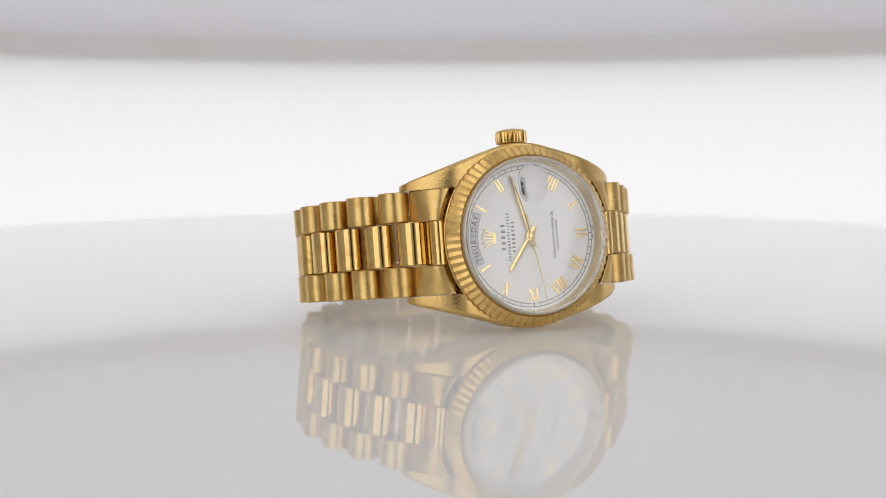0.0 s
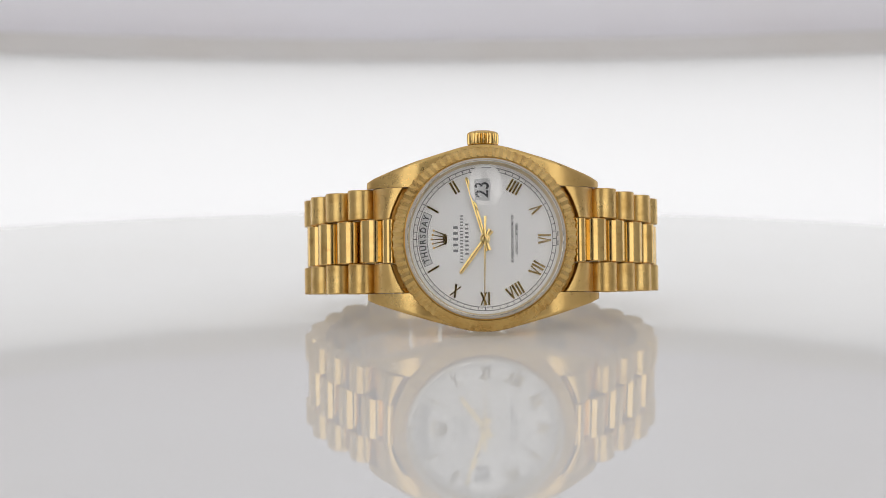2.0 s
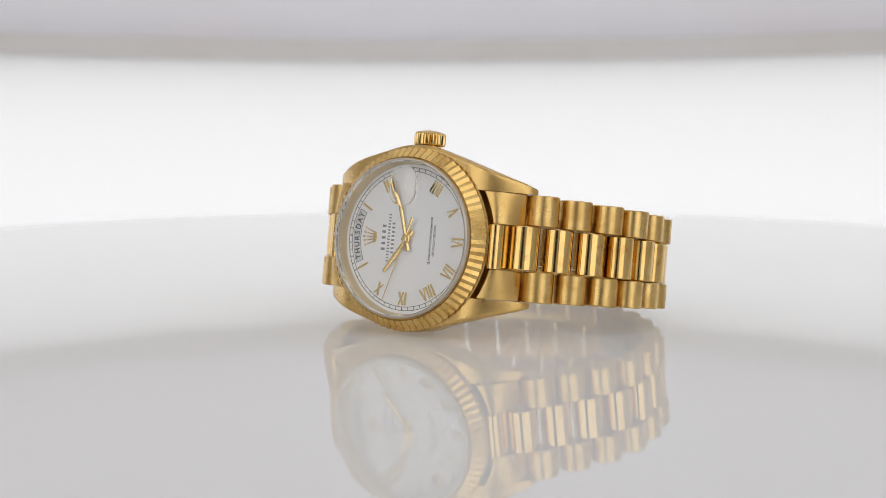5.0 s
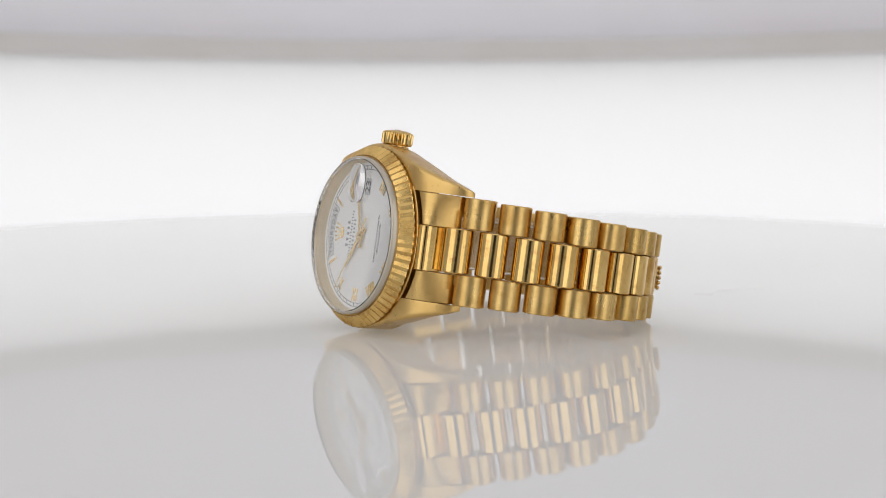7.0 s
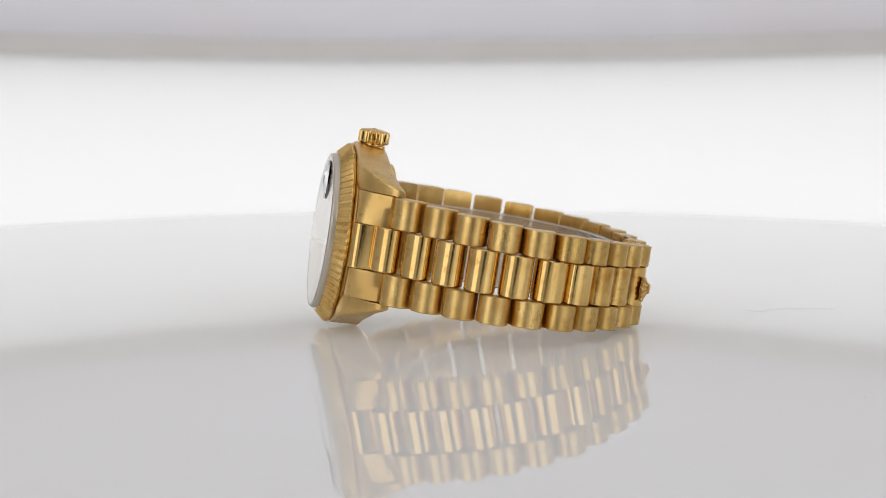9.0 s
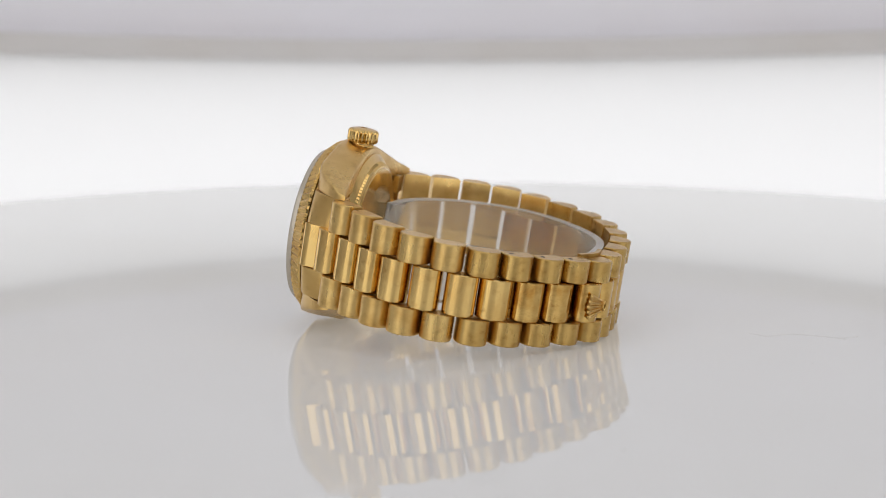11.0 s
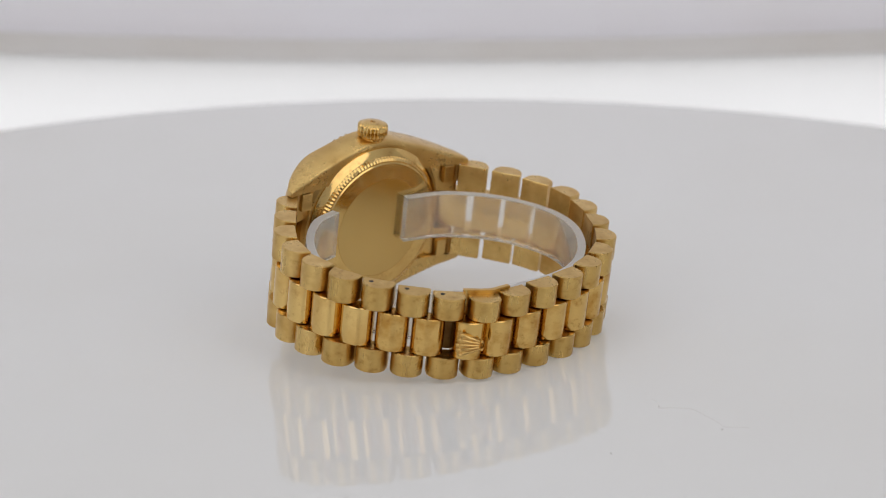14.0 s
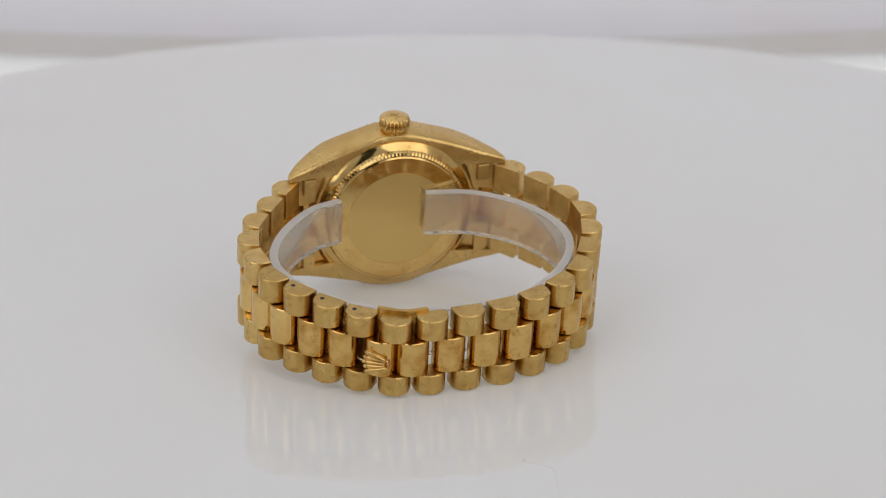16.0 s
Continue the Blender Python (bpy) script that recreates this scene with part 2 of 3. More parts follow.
def flank(yi, yo, zf, zb):
    """Section of the case side: a crisp front edge, a wall leaning in towards the back, a soft back edge."""
    d = min(1.0, (zf - zb) / 5.0)
    w = min(1.0, (yo - yi) / 3.0)
    return [(yi, zf), (yo - 0.75 * w, zf), (yo - 0.3 * w, zf - 0.1 * d), (yo - 0.08 * w, zf - 0.32 * d), (yo, zf - 0.7 * d),
            (yo - 0.12 * w, (zf + zb) / 2), (yo - 0.45 * w, zb + 0.9 * d), (yo - 0.62 * w, zb + 0.4 * d), (yo - 0.9 * w, zb + 0.1 * d), (yo - 1.3 * w, zb), (yi, zb)]


def lug(bm, sx, sy):
    rings = []
    n = 26
    for i in range(n + 1):
        x = 2.2 + (TIP_X - 2.2) * i / n
        yo = case_edge(x, sy)
        u = max(0.0, (x - 12.0) / (TIP_X - 12.0))
        zf = -1.75 - 6.45 * u ** 1.75
        zb = -7.9 - 2.1 * max(0.0, x / TIP_X) ** 2.5
        if i >= n - 1:
            zf -= 0.16 * (i - n + 2)
            yo -= 0.1 * (i - n + 2)
        rings.append([(sx * x, sy * y, z) for y, z in flank(9.95, yo, zf, zb)])
    loft(bm, rings)


def build_case(watch):
    bm = bmesh.new()
    lathe(bm, [(0.01, -3.2), (15.5, -3.2), (15.5, -1.72), (16.7, -1.72), (17.1, -2.0), (17.1, -7.3), (16.4, -7.95), (0.01, -7.95)], 128)
    # flanks between the lugs, upper and lower
    for sy in (-1, 1):
        rings = []
        for i in range(13):
            x = -2.2 + 4.4 * i / 12
            yo = case_edge(abs(x), sy)
            pts = flank(11.0, yo, -1.75, -7.9)
            rings.append([(x, sy * y, z) for y, z in pts])
        loft(bm, rings)
    case = part("case", bm, satin, watch, "satin yellow gold watch case with four lugs", smooth=32)
    for sx in (-1, 1):
        for sy in (-1, 1):
            bm = bmesh.new()
            lug(bm, sx, sy)
            part("lug", bm, satin, case, smooth=50)
    # slotted tabs of the spring bars behind the lugs
    for sx in (-1, 1):
        for sy in (-1, 1):
            bm = bmesh.new()
            y0, y1 = sorted((sy * 6.3, sy * 9.8))
            for a, b, low in ((16.5, 18.9, -9.5), (19.5, 20.3, -9.4), (18.6, 19.8, -8.75)):
                x0, x1 = sorted((sx * a, sx * b))
                box(bm, x0, x1, y0, y1, low, -8.3)
            part("spring_bar_tab", bm, satin, watch, smooth=0, bevel=0.15)
    # fluted bezel
    bm = bmesh.new()
    rows = [(14.9, -1.7), (14.9, 0.75), (15.25, 0.95), (15.55, 0.9), (17.2, -0.9), (17.25, -1.2), (17.0, -1.62), (15.0, -1.7)]
    rings = []
    flutes = 72
    for k, (r, h) in enumerate(rows):
        ring = []
        for i in range(flutes * 2):
            a = math.pi * i / flutes
            dip = i % 2 and k in (3, 4, 5)
            rr, hh = r - (0.24 if dip else 0), h - (0.24 if dip and k != 5 else 0)
            ring.append((rr * math.cos(a), rr * math.sin(a), hh))
        rings.append(ring)
    loft(bm, rings, caps=False)
    part("bezel", bm, bezel_gold, watch, "fluted polished gold bezel", smooth=12)
    # inner ring round the dial
    bm = bmesh.new()
    lathe(bm, [(14.88, -1.75), (14.88, 0.98), (14.5, 0.98), (14.4, 0.7), (13.95, -1.35), (13.95, -1.75)], 128, hollow=True)
    part("inner_ring", bm, material("pale_gold_ring", (0.80, 0.66, 0.42), 0.36, 1.0), watch, "pale reflecting ring round the dial")
    # crystal with date lens
    # the flat disc is open under the lens, so that both are one body of glass
    lens_x, lens_y, lens_w, lens_h, count = 0.1, 9.75, 3.0, 3.7, 96

    def lens_ring(size, h):
        ring = []
        for i in range(count):
            a = 2 * math.pi * i / count
            q = (abs(math.cos(a)) ** 2.6 + abs(math.sin(a)) ** 2.6) ** (-1 / 2.6)
            ring.append((lens_x + lens_w * q * size * math.cos(a), lens_y + lens_h * q * size * math.sin(a), h))
        return ring

    def disc_ring(radius, h):
        ring = []
        for x, y, _ in lens_ring(1.0, 0.0):
            d = Vector((x - lens_x, y - lens_y)).normalized()
            b = lens_x * d.x + lens_y * d.y
            u = -b + math.sqrt(b * b - lens_x ** 2 - lens_y ** 2 + radius ** 2)
            ring.append((lens_x + d.x * u, lens_y + d.y * u, h))
        return ring

    bm = bmesh.new()
    rings = loft(bm, [lens_ring(1.0, 2.15), disc_ring(14.3, 2.15), disc_ring(14.42, 2.08), disc_ring(14.35, 0.72)], caps=False)
    bm.faces.new(rings[-1])
    cr = part("crystal", bm, glass, watch, "clear flat crystal with a raised rim", smooth=0)
    cr.visible_shadow = False
    # opaque ring added over the glass edge; its colour stands for the light there
    bm = bmesh.new()
    lathe(bm, [(14.44, 0.9), (14.9, 0.9), (14.9, 1.75), (14.78, 2.0), (14.58, 2.12), (14.44, 2.1)], 128, hollow=True)
    part("crystal_rim", bm, rim_opaque, cr, "opaque tan ring painted as the light in the crystal edge", smooth=35)
    bm = bmesh.new()
    rings = loft(bm, [lens_ring(1.0, 2.15), lens_ring(1.0, 2.32)] + [lens_ring(w, 2.36 + 0.74 * (1 - w * w)) for w in (0.985, 0.9, 0.78, 0.65, 0.5, 0.35, 0.2, 0.08)], caps=False)
    bm.faces.new(rings[-1])
    cy = part("date_lens", bm, glass, cr, "magnifying lens over the date", smooth=30)
    cy.visible_shadow = False
    # crown
    bm = bmesh.new()
    rows = [(0.01, 18.0), (2.35, 18.0), (2.9, 18.2), (3.0, 18.5), (3.0, 20.05), (2.85, 20.4), (2.45, 20.62), (1.5, 20.86), (0.01, 20.92)]
    rings = []
    for k, (rad, h) in enumerate(rows):
        ring = []
        for i in range(24 * 6):
            a = 2 * math.pi * i / (24 * 6)
            groove = (0, 0.03, 0.2, 0.3, 0.2, 0.03)[i % 6] if k in (1, 2, 3, 4, 5) else 0.0
            ring.append(((rad - groove) * math.cos(a), h, -5.4 - (rad - groove) * math.sin(a)))
        rings.append(ring)
    loft(bm, rings)
    bmesh.ops.translate(bm, verts=bm.verts[:], vec=(0, -0.25, 0))
    cw = part("crown", bm, polished, watch, "fluted gold winding crown", smooth=40)
    bm = bmesh.new()
    lathe(bm, [(0.01, 16.5), (2.35, 16.5), (2.35, 17.5), (2.15, 17.6), (2.15, 18.02), (0.01, 18.02)], flutes=26, ripple=0.14, rippled=(1, 2), centre=(0, 0, -5.4), axis="y")
    part("crown_neck", bm, polished, cw)
    bm = bmesh.new()
    for k in range(5):
        a = radians(90 + (k - 2) * 24)
        p = [(0.10 * math.cos(a + d) + 0.0, 0.10 * math.sin(a + d) - 0.5) for d in (math.pi / 2, -math.pi / 2)]
        q = (1.05 * math.cos(a), 1.05 * math.sin(a) - 0.5)
        loft(bm, [[(x, h, z - 5.4) for x, z in (p[0], p[1], q)] for h in (20.6, 20.74)])
    part("crown_emblem", bm, polished, cw)
    # case back
    bm = bmesh.new()
    lathe(bm, [(15.9, -7.6), (15.9, -8.2), (15.5, -8.5), (14.66, -9.15), (14.5, -9.2), (14.5, -7.6)], 128, hollow=True)
    back = part("case_back", bm, polished, watch, "polished gold case back with coin edge")
    bm = bmesh.new()
    lathe(bm, [(14.62, -8.4), (14.6, -9.2), (14.35, -9.7), (13.9, -10.02), (13.6, -10.05), (13.58, -8.4)], flutes=120, ripple=0.15, rippled=(1, 2, 3), hollow=True)
    part("coin_edge", bm, polished, back, smooth=15)
    bm = bmesh.new()
    lathe(bm, [(0.01, -8.5), (13.6, -8.5), (13.6, -10.02), (13.3, -10.22), (10.25, -10.55), (10.25, -10.5), (0.01, -10.5)], 128)
    part("back_plate", bm, polished, back, smooth=25)
    bm = bmesh.new()
    lathe(bm, [(0.01, -10.4), (10.2, -10.4), (10.2, -10.57), (0.01, -10.6)], 96)
    part("back_disc", bm, plate_gold, back, "brushed gold centre disc", smooth=25)


ROMAN = {2: "II", 4: "IIII", 5: "V", 6: "VI", 7: "VII", 8: "VIII", 9: "IX", 10: "X", 1: "I", 11: "I"}
DIAL_Z = -1.45


def numeral(word, hour, dial):
    widths = {"I": 0.62, "V": 1.25, "X": 1.35}
    total = sum(widths[c] for c in word)
    bm = bmesh.new()
    x = -total / 2
    h = 2.4
    z0, z1 = DIAL_Z, DIAL_Z + 0.16
    for c in word:
        m = x + widths[c] / 2
        if c == "I":
            stroke(bm, (m, -h / 2), (m, h / 2), 0.36, z0, z1)
        elif c == "V":
            stroke(bm, (m - 0.5, h / 2), (m + 0.03, -h / 2), 0.36, z0, z1)
            stroke(bm, (m + 0.5, h / 2), (m - 0.03, -h / 2), 0.22, z0, z1 - 0.01)
        else:
            stroke(bm, (m - 0.5, h / 2), (m + 0.5, -h / 2), 0.36, z0, z1)
            stroke(bm, (m + 0.5, h / 2), (m - 0.5, -h / 2), 0.22, z0, z1 - 0.01)
        x += widths[c]
    # twelve is towards -x, three towards +y
    a = radians(180 - 30 * hour)
    r = 11.1
    turn = math.degrees(a) - 90 if hour not in (4, 5, 6, 7, 8) else math.degrees(a) + 90
    bm.transform(pose(r * math.cos(a), r * math.sin(a), 0, 0, 0, turn))
    part("numeral", bm, shiny, dial, smooth=0)


def bars(dial, x, y0, y1, height, count, name="printed_line", mat=pale_ink):
    """Print that is not lettered: short bars in a row along y."""
    bm = bmesh.new()
    step = (y1 - y0) / count
    for i in range(count):
        a = y0 + step * i
        box(bm, x - height / 2, x + height / 2, a + step * 0.28, a + step * 0.72, DIAL_Z, DIAL_Z + 0.02)
    part(name, bm, mat, dial, smooth=0)


def coronet(bm, size, z0, z1, ray=0.09):
    """A plain five-pointed emblem: base, rays and knobs; points towards -x."""
    pr = [(0.30, -0.42), (0.42, -0.3), (0.45, 0), (0.42, 0.3), (0.30, 0.42), (0.18, 0.3), (0.15, 0), (0.18, -0.3)]
    prism(bm, [(x * size, y * size) for x, y in pr], z0, z1)
    for k in range(5):
        y = (k - 2) * 0.32
        x = -0.52 - 0.16 * (1 - abs(k - 2) / 2)
        bx, by = 0.22, (k - 2) * 0.17
        d = Vector((x - bx, y - by)).normalized()
        nn = Vector((-d.y, d.x)) * ray
        prism(bm, [tuple(size * (Vector((bx, by)) + nn)), tuple(size * (Vector((bx, by)) - nn)),
                   tuple(size * (Vector((x, y)) - nn * 0.35)), tuple(size * (Vector((x, y)) + nn * 0.35))], z0, z1)
        bmesh.ops.create_icosphere(bm, subdivisions=2, radius=0.085 * size, matrix=Matrix.Translation((x * size, y * size, z1 - 0.03 * size)))


def build_dial(watch):
    bm = bmesh.new()
    lathe(bm, [(0.01, -2.6), (14.2, -2.6), (14.2, DIAL_Z), (0.01, DIAL_Z)], 128)
    dial = part("dial", bm, dial_white, watch, "white dial with gold roman numerals", smooth=40)
    for hour, word in ROMAN.items():
        numeral(word, hour, dial)
    # minute track: two rings and sixty ticks
    z = DIAL_Z + 0.02
    bm = bmesh.new()
    for r0, r1 in ((12.60, 12.71), (13.27, 13.38)):
        lathe(bm, [(r0, DIAL_Z - 0.02), (r0, z), (r1, z), (r1, DIAL_Z - 0.02)], 160, hollow=True)
    part("track_ring", bm, grey_ink, dial, smooth=0)
    bm = bmesh.new()
    for k in range(60):
        a = radians(6 * k)
        w = 0.12 if k % 5 else 0.17
        stroke(bm, (12.66 * math.cos(a), 12.66 * math.sin(a)), (13.32 * math.cos(a), 13.32 * math.sin(a)), w, DIAL_Z - 0.02, z + 0.004)
    part("minute_ticks", bm, grey_ink, dial, smooth=0)
    # emblem and print
    bm = bmesh.new()
    coronet(bm, 2.55, DIAL_Z, DIAL_Z + 0.18, 0.05)
    bm.transform(Matrix.Translation((-8.15, 0, 0)))
    part("emblem", bm, shiny, dial, "small applied gold emblem", smooth=30)
    bars(dial, -5.45, -2.7, 2.7, 0.86, 5)
    bars(dial, -4.3, -4.6, 4.6, 0.56, 16)
    bars(dial, -3.35, -3.1, 3.1, 0.64, 8)
    lettering("printed_words", "SUPERLATIVE CHRONOMETER", 0.66, ink, dial, 5.15, 0.0, DIAL_Z + 0.012, thick=0.008, squeeze=0.98)
    lettering("printed_words", "OFFICIALLY CERTIFIED", 0.66, ink, dial, 5.95, 0.0, DIAL_Z + 0.012, thick=0.008, squeeze=0.86)
    # day window: a curved opening with the weekday
    def arc_plate(name, r0, r1, half, z0, z1, mat, label=""):
        bm = bmesh.new()
        outline = [(-r0 * math.cos(radians(a)), r0 * math.sin(radians(a))) for a in np.linspace(-half, half, 17)]
        outline += [(-r1 * math.cos(radians(a)), r1 * math.sin(radians(a))) for a in np.linspace(half, -half, 17)]
        prism(bm, outline, z0, z1)
        return part(name, bm, mat, dial, label, smooth=0)
    arc_plate("day_frame", 10.66, 12.34, 24.6, DIAL_Z - 0.02, DIAL_Z + 0.012, grey_ink)
    arc_plate("day_window", 10.76, 12.24, 24.1, DIAL_Z - 0.02, DIAL_Z + 0.018, material("day_disc", (0.66, 0.66, 0.67), 0.5), "curved window showing the weekday")
    word = "THURSDAY"
    wide = {"T": 0.62, "H": 0.76, "U": 0.75, "R": 0.66, "S": 0.63, "D": 0.76, "A": 0.70, "Y": 0.62}
    total = sum(wide[ch] for ch in word)
    run = 0.0
    for ch in word:
        a = radians(-22.6 + 45.2 * (run + wide[ch] / 2) / total)
        run += wide[ch]
        lettering("day_letter", ch, 1.55, ink, dial, -11.5 * math.cos(a), 11.5 * math.sin(a), DIAL_Z + 0.03, turn=90 - math.degrees(a), thick=0.01, squeeze=0.92)
    # date window
    bm = bmesh.new()
    box(bm, -1.2, 0.85, 7.75, 10.95, DIAL_Z - 0.02, DIAL_Z + 0.014)
    part("date_window", bm, disc_grey, dial, "grey window with the date", smooth=0)
    lettering("date_number", "23", 2.45, ink, dial, -0.15, 9.35, DIAL_Z + 0.03, thick=0.01, squeeze=1.0, bold=0.012)
    bm = bmesh.new()
    box(bm, 13.5, 13.68, -1.3, -0.4, DIAL_Z - 0.02, DIAL_Z + 0.02)
    box(bm, 13.5, 13.68, 0.4, 1.3, DIAL_Z - 0.02, DIAL_Z + 0.02)
    part("tiny_print", bm, pale_ink, dial, smooth=0)
    return dial


def hand(watch, name, length, width, tail, tail_w, z, angle, label):
    """A flat baton hand; it points along +x and is turned to its angle from twelve."""
    bm = bmesh.new()
    flat = [(-tail, -tail_w / 2), (-tail, tail_w / 2), (0, width * 0.42), (length * 0.55, width / 2), (length * 0.97, width * 0.36),
            (length, 0.03), (length, -0.03), (length * 0.97, -width * 0.36), (length * 0.55, -width / 2), (0, -width * 0.42)]
    loft(bm, [[(x, y, z - 0.08) for x, y in flat], [(x, y, z - 0.02) for x, y in flat], [(x, y * 0.3, z + 0.1) for x, y in flat]])
    lathe(bm, [(0.01, z - 0.12), (0.92, z - 0.12), (0.92, z + 0.08), (0.7, z + 0.13), (0.01, z + 0.13)], 32)
    ob = part(name, bm, shiny, watch, label, smooth=25)
    ob.matrix_basis = pose(0, 0, 0, 0, 0, 180 - angle)
    return ob


def build_hands(watch):
    hand(watch, "hour_hand", 8.0, 0.86, 2.0, 1.15, -1.0, 306, "gold baton hour hand")
    hand(watch, "minute_hand", 12.0, 0.8, 2.3, 1.1, -0.75, 73.5, "gold baton minute hand")
    bm = bmesh.new()
    flat = [(-4.2, -0.26), (-4.2, 0.26), (0, 0.15), (12.4, 0.07), (12.4, -0.07), (0, -0.15)]
    loft(bm, [[(x, y, -0.52) for x, y in flat], [(x, y, -0.48) for x, y in flat], [(x, y * 0.25, -0.40) for x, y in flat]])
    lathe(bm, [(0.01, -1.2), (0.55, -1.2), (0.62, -0.5), (0.5, -0.3), (0.3, -0.25), (0.01, -0.25)], 32)
    return part("second_hand", bm, shiny, watch, "slim gold second hand")


# bracelet line in the watch's own plane: x towards six, z towards the dial
RING = Path([(23.3, -10.5), (27.6, -16.0), (31.8, -22.1), (33.7, -28.8), (33.1, -35.2), (30.9, -41.6), (22.8, -50.9), (13.0, -57.3),
             (7.0, -58.0), (-6.0, -57.4), (-12.6, -55.8), (-19.2, -52.7), (-24.9, -48.0), (-28.6, -42.1), (-31.4, -35.3), (-32.5, -28.6), (-31.0, -22.2), (-27.8, -16.1), (-23.3, -10.7)])
LINKS = 22
CLASP_S = RING.s[24 * 7]


def along(i):
    """Length along the bracelet at link i; the links stand closer on the longer side of the clasp."""
    return i * CLASP_S / 9 if i <= 9 else CLASP_S + (i - 9) * (RING.length - CLASP_S) / 12


def width_at(i):
    u = abs(i - 9.0) / 9.0 if i < 9 else (i - 9.0) / 12.0
    u = min(max(u, 0.0), 1.0)
    return 7.6 + 2.25 * u, 3.5 + 0.55 * u


def sink(i):
    """The bracelet droops a little towards the clasp."""
    u = abs(i - 9.0) / 9.0 if i < 9 else (i - 9.0) / 12.0
    return -0.6 * (1 - min(max(u, 0.0), 1.0))


def dome(width, depth, base, flat=0.0, n=9):
    """Cross-section of a link: flat inside, round outside. (along, outward)"""
    pts = [(-width / 2, -base)]
    for i in range(n + 1):
        a = math.pi * (1 - i / n)
        pts.append((width / 2 * (abs(math.cos(a)) ** 0.97) * (1 if math.cos(a) > 0 else -1), depth * math.sin(a) ** 0.97 * (1 - flat)))
    return pts + [(width / 2, -base)]


def link(watch, s, y0, y1, width, depth, base, mat, name, flat=0.0, inset=0.0):
    c, t, n = RING.frame_at(s)
    pr = dome(width, depth, base, flat)
    b = 0.16
    rings = []
    for y, k in ((y0, 0.93), (y0 + b, 1.0), (y1 - b, 1.0), (y1, 0.93)):
        rings.append([(c.x + t.x * a * k + n.x * (o * k - inset), y, c.y + t.y * a * k + n.y * (o * k - inset)) for a, o in pr])
    bm = bmesh.new()
    loft(bm, rings)
    return part(name, bm, mat, watch, smooth=33)


def build_bracelet(watch):
    for i in range(LINKS):
        s = along(i)
        hw, cw = width_at(i)
        for sy in (-1, 1):
            lo, hi = (cw + 0.12, hw) if sy > 0 else (-hw, -cw - 0.12)
            lo, hi = lo + sink(i), hi + sink(i)
            link(watch, s, lo, hi, 5.82, 2.75, 1.4, brushed if i < 5 or i > 16 else worn_dark_brushed, "outer_link", inset=0.65)
    for i in range(LINKS + 1):
        s = along(i - 0.5)
        hw, cw = width_at(i - 0.5)
        if i == 9:
            continue
        link(watch, s, -cw + sink(i - 0.5), cw + sink(i - 0.5), 5.85 if 5 <= i <= 17 else 5.5, 2.25, 1.2, polished if i < 7 or i > 18 else worn, "centre_link", inset=0.4)
    # clasp: raised centre piece with the emblem, and the folded blade inside
    s = along(8.61)
    hw, cw = width_at(8.61)
    clasp = link(watch, s, -cw - 0.7, cw - 0.5, 5.5, 2.35, 1.8, worn, "clasp")
    tagged(clasp, "gold folding clasp piece with a raised emblem")
    c, t, n = RING.frame_at(s)
    bm = bmesh.new()
    # oval foot ring, a fan-shaped body, five ridges and round heads
    for k in range(28):
        a, b = 2 * math.pi * k / 28, 2 * math.pi * (k + 1) / 28
        loft(bm, [[(1.85 + r * 0.42 * math.cos(w), r * 1.0 * math.sin(w), h) for r, h in ((1.0, 0.0), (1.0, 0.75), (0.82, 0.92), (0.6, 0.75), (0.6, 0.0))] for w in (a, b)], caps=False)
    bmesh.ops.remove_doubles(bm, verts=bm.verts[:], dist=1e-4)
    tips = [Vector((-1.75 - 0.55 * (1 - abs(k - 2) / 2), (k - 2) * 0.95, 0)) for k in range(5)]
    feet = [Vector((1.5, (k - 2) * 0.4, 0)) for k in range(5)]
    body = [(p.x, p.y) for p in feet] + [(p.x, p.y) for p in tips[::-1]]
    loft(bm, [[(x, y, 0.0) for x, y in body], [(x, y, 0.45) for x, y in body]])
    for tip, foot in zip(tips, feet):
        d = (tip - foot).normalized()
        side = Vector((-d.y, d.x, 0))
        rings = []
        for u, wide, tall in ((0.0, 0.2, 0.65), (0.35, 0.3, 0.8), (0.75, 0.38, 0.8), (1.0, 0.34, 0.6)):
            c0 = foot + (tip - foot) * u
            rings.append([tuple(c0 + side * (wide * math.cos(w)) + Vector((0, 0, max(0.0, tall * math.sin(w))))) for w in [math.pi * q / 8 for q in range(9)]])
        loft(bm, rings)
        bmesh.ops.create_icosphere(bm, subdivisions=2, radius=0.44, matrix=Matrix.Translation(tip + d * 0.15 + Vector((0, 0, 0.5))))
    m = Matrix(((t.x, 0, n.x, c.x + n.x * 2.25), (0, 1, 0, -0.9), (t.y, 0, n.y, c.y + n.y * 2.25), (0, 0, 0, 1)))
    bm.transform(m @ pose(0.15, 0, 0))
    part("clasp_emblem", bm, satin, clasp, "raised gold emblem on the clasp", smooth=35)
    bm = bmesh.new()
    rings = []
    for k in range(13):
        c, t, n = RING.frame_at(along(8.4 + 1.55 * k / 12))
        rings.append([(c.x + n.x * o, y, c.y + n.y * o) for o, y in ((-1.75, 2.0), (-1.75, 7.75), (-2.55, 7.75), (-2.55, 2.0))])
    loft(bm, rings)
    part("clasp_blade", bm, worn_dark_brushed, clasp, "thin folded gold blade")
    # dark plate added under the gap beside the raised piece; paints its deep shade
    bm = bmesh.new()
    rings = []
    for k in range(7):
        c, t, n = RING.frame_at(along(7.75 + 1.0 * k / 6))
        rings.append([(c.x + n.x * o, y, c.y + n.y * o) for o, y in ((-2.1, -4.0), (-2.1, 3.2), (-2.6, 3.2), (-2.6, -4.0))])
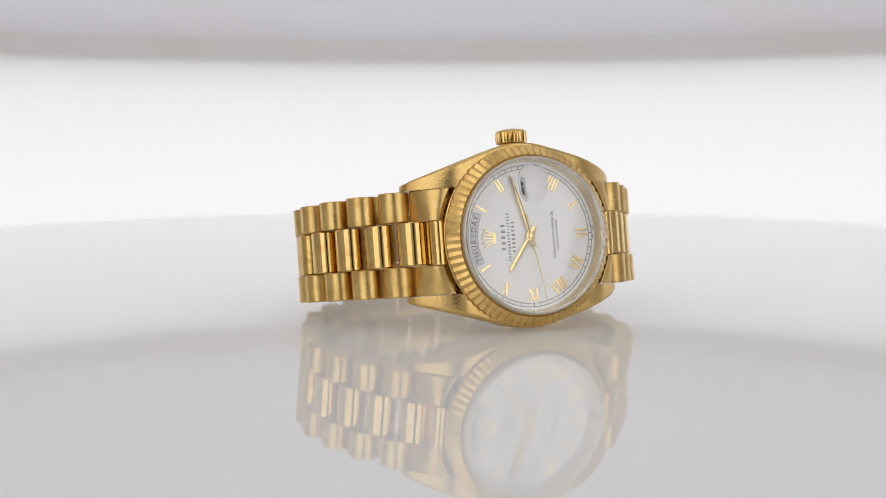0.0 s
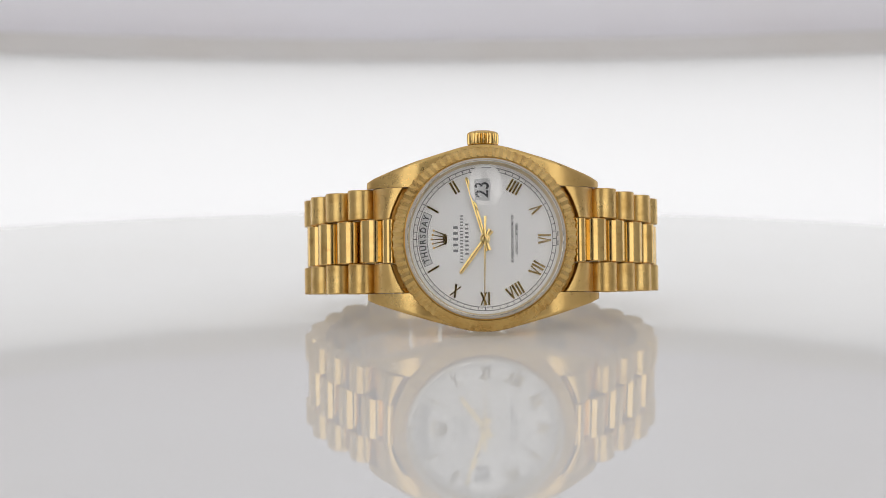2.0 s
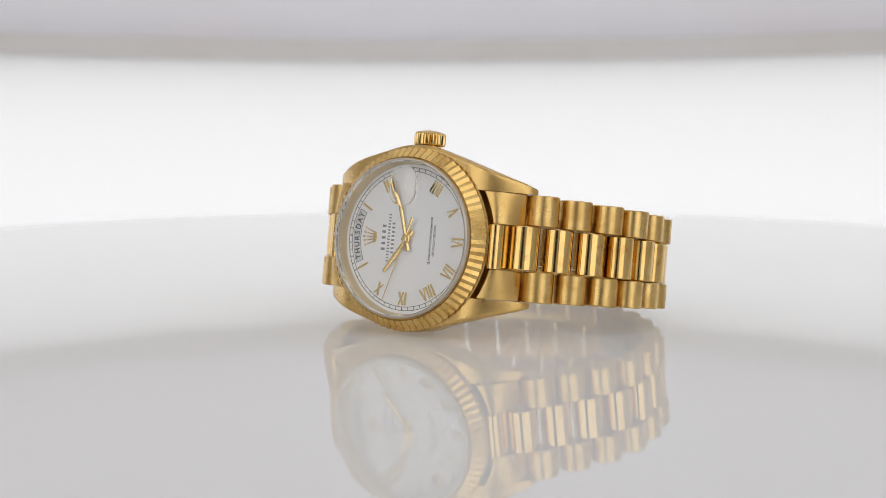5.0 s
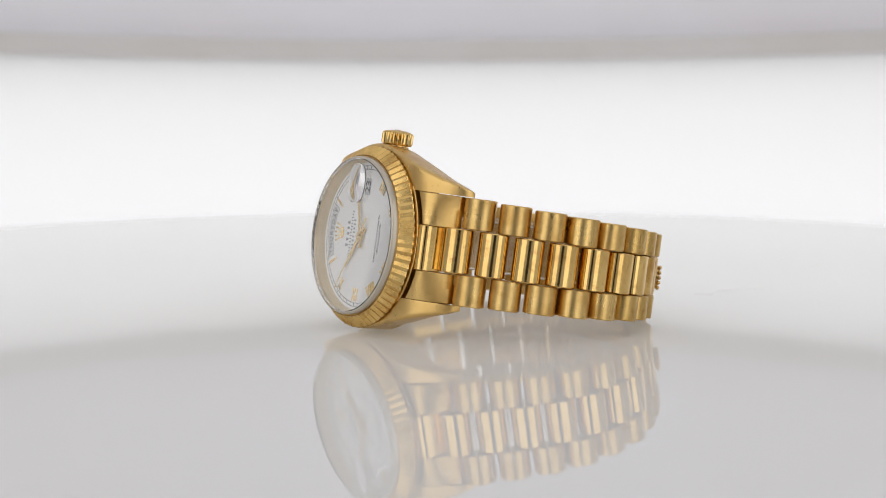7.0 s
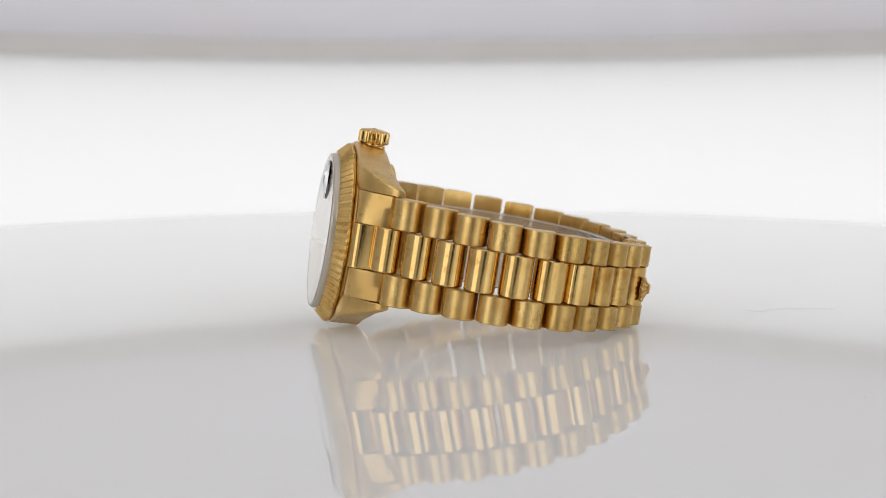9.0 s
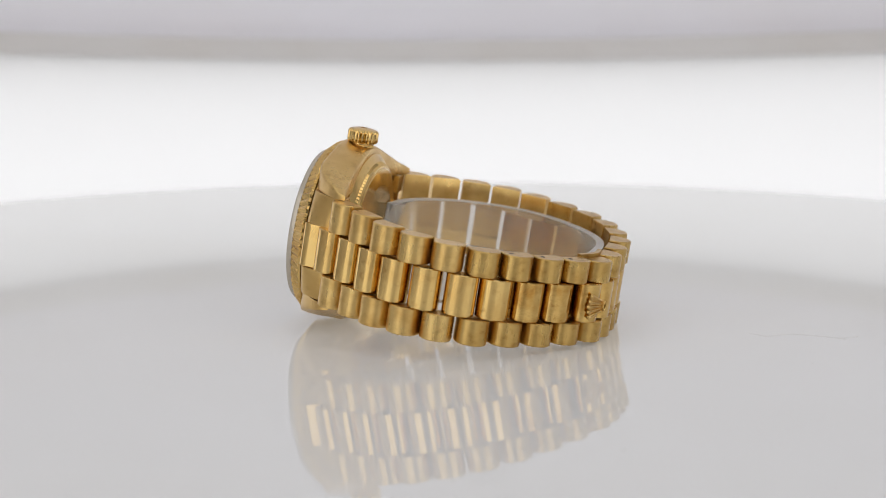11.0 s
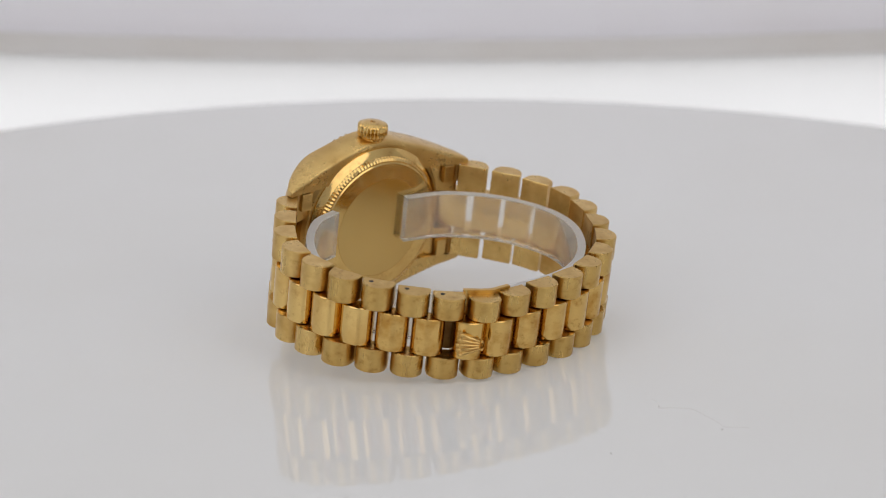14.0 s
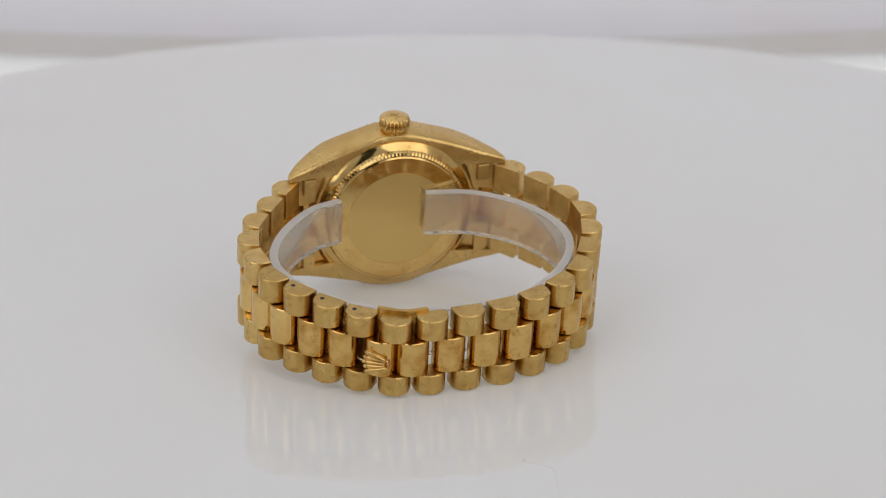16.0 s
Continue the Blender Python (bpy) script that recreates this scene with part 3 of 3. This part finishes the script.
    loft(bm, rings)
    part("gap_plate", bm, gap_shade, clasp, "dark gold plate painting the shade in the gap beside the clasp")
    # pin holes on the links beside the clasp: dark plugs painted as shade inside
    for i in (6, 7, 8):
        c, t, n = RING.frame_at(along(i - 0.2))
        hw, cw = width_at(i)
        bm = bmesh.new()
        lathe(bm, [(0.01, hw - 1.1), (0.42, hw - 1.1), (0.42, hw - 0.6 * (i / 9) + 0.03), (0.01, hw - 0.6 * (i / 9) + 0.03)], 16, centre=(c.x - n.x * 0.55, 0, c.y - n.y * 0.55), axis="y")
        part("pin_hole_plug", bm, dark, watch, smooth=0)
    # end pieces that fill the lugs
    for sx in (-1, 1):
        for sy in (-1, 1):
            bm = bmesh.new()
            rings = []
            for k in range(9):
                y = (3.95 if sy > 0 else 4.4) + (5.9 if sy > 0 else 5.45) * k / 8
                x0 = math.sqrt(17.95 ** 2 - y * y)
                ring = [(x0, -2.5)]
                for j in range(9):
                    u = j / 8
                    ring.append((x0 + 0.15 + (20.75 - x0 - 0.15) * u, -2.2 - 1.1 * u - 4.6 * u ** 2.6))
                ring += [(20.5, -8.8), (19.0, -8.8), (16.0, -7.6), (13.6, -7.0), (13.6, -5.8), (x0, -5.4)]
                rings.append([(sx * x, sy * y, z) for x, z in ring])
            loft(bm, rings)
            part("end_link", bm, satin, watch, "brushed gold end piece between the lugs", smooth=35, bevel=0.12)
        bm = bmesh.new()
        rings = []
        for y in (-4.32, 3.88):
            pr = [(16.6, -2.7), (16.75, -2.2), (17.2, -1.9), (17.7, -1.85), (18.2, -2.0), (18.65, -2.4), (18.95, -2.95), (19.05, -3.6), (19.05, -6.2), (16.0, -6.2)]
            rings.append([(sx * x, y, z) for x, z in pr])
        loft(bm, rings)
        part("end_ridge", bm, polished, watch, "polished gold centre ridge", smooth=35, bevel=0.1)


def build_strip():
    """The clear plastic band that holds the bracelet open."""
    path = Path([(12.2, -11.6), (18.5, -14.0), (25.2, -21.0), (29.2, -29.6), (28.2, -37.6), (21.8, -46.8), (12.4, -52.6), (1.0, -54.0),
                 (-11.0, -52.6), (-20.0, -46.8), (-26.2, -38.2), (-27.4, -29.5), (-23.0, -20.0), (-14.5, -13.4), (-5.2, -11.5)])
    bm = bmesh.new()
    rings = []
    n = 90
    for i in range(n + 1):
        c, t, nn = path.frame_at(path.length * i / n)
        rings.append([(c.x + nn.x * o, y, c.y + nn.y * o) for o, y in ((-0.6, -3.1), (0.6, -3.1), (0.8, -2.9), (0.8, 5.7), (0.6, 5.95), (-0.6, 5.95), (-0.8, 5.7), (-0.8, -2.9))])
    loft(bm, rings)
    ob = part("retaining_strip", bm, plastic, None, smooth=40)
    ob.visible_shadow = False
    for y0, y1 in ((5.95, 6.1), (-3.25, -3.1)):
        bm = bmesh.new()
        rings = []
        for i in range(n + 1):
            c, t, nn = path.frame_at(path.length * i / n)
            rings.append([(c.x + nn.x * o, y, c.y + nn.y * o) for o, y in ((-0.75, y0 if y0 < 0 else y1), (0.75, y0 if y0 < 0 else y1), (0.78, y1 if y0 < 0 else y0), (-0.78, y1 if y0 < 0 else y0))])
        loft(bm, rings)
        edge = part("cut_edge", bm, frosted, ob, "frosted pale cut edge", smooth=40)
        edge.visible_shadow = False
    return tagged(ob, "clear plastic strip curled inside the gold bracelet", "plastic strip")


turntable = build_turntable()
watch = new("wristwatch")
tagged(watch, "yellow gold wristwatch with white dial lying on its side", "wristwatch")
build_case(watch)
build_dial(watch)
build_hands_second = build_hands(watch)
build_bracelet(watch)
strip = build_strip()

# ---- movement ----
SPIN0, SPIN = -20.04, -11.819
TILT = [(0, 0.0), (8.5, 0.0), (9.0, 0.10), (9.5, 0.42), (10.0, 0.92), (10.5, 1.60), (11.0, 2.40), (11.5, 3.28), (12.0, 4.21), (12.5, 5.20), (13.0, 6.41),
        (13.5, 7.85), (14.0, 9.30), (14.5, 10.71), (15.0, 12.08), (15.5, 13.36), (16.0, 14.68)]
WATCH_ON_TABLE = Matrix(((0.70528, -0.11603, 0.69937, 0.021154), (0.70892, 0.11114, -0.69648, -0.012022), (0.00309, 0.98701, 0.16064, 0.018064), (0, 0, 0, 1)))


def table_pose(t):
    tilt = float(np.interp(t, [a for a, _ in TILT], [b for _, b in TILT]))
    pivot = Matrix.Translation((0, -0.00157, -0.00434))
    return pivot @ pose(0, 0, 0, tilt) @ pivot.inverted() @ pose(0, 0, 0, 0, 0, SPIN0 + SPIN * t)


def motions():
    times = [0.5 * k for k in range(33)]
    walk(turntable, [(t, table_pose(t)) for t in times])
    for ob in (watch, strip):
        walk(ob, [(t, table_pose(t) @ WATCH_ON_TABLE) for t in times])
    walk(build_hands_second, [(t, pose(0, 0, 0, 0, 0, 180 - (258.8 + 6.0 * t))) for t in times])


motions()
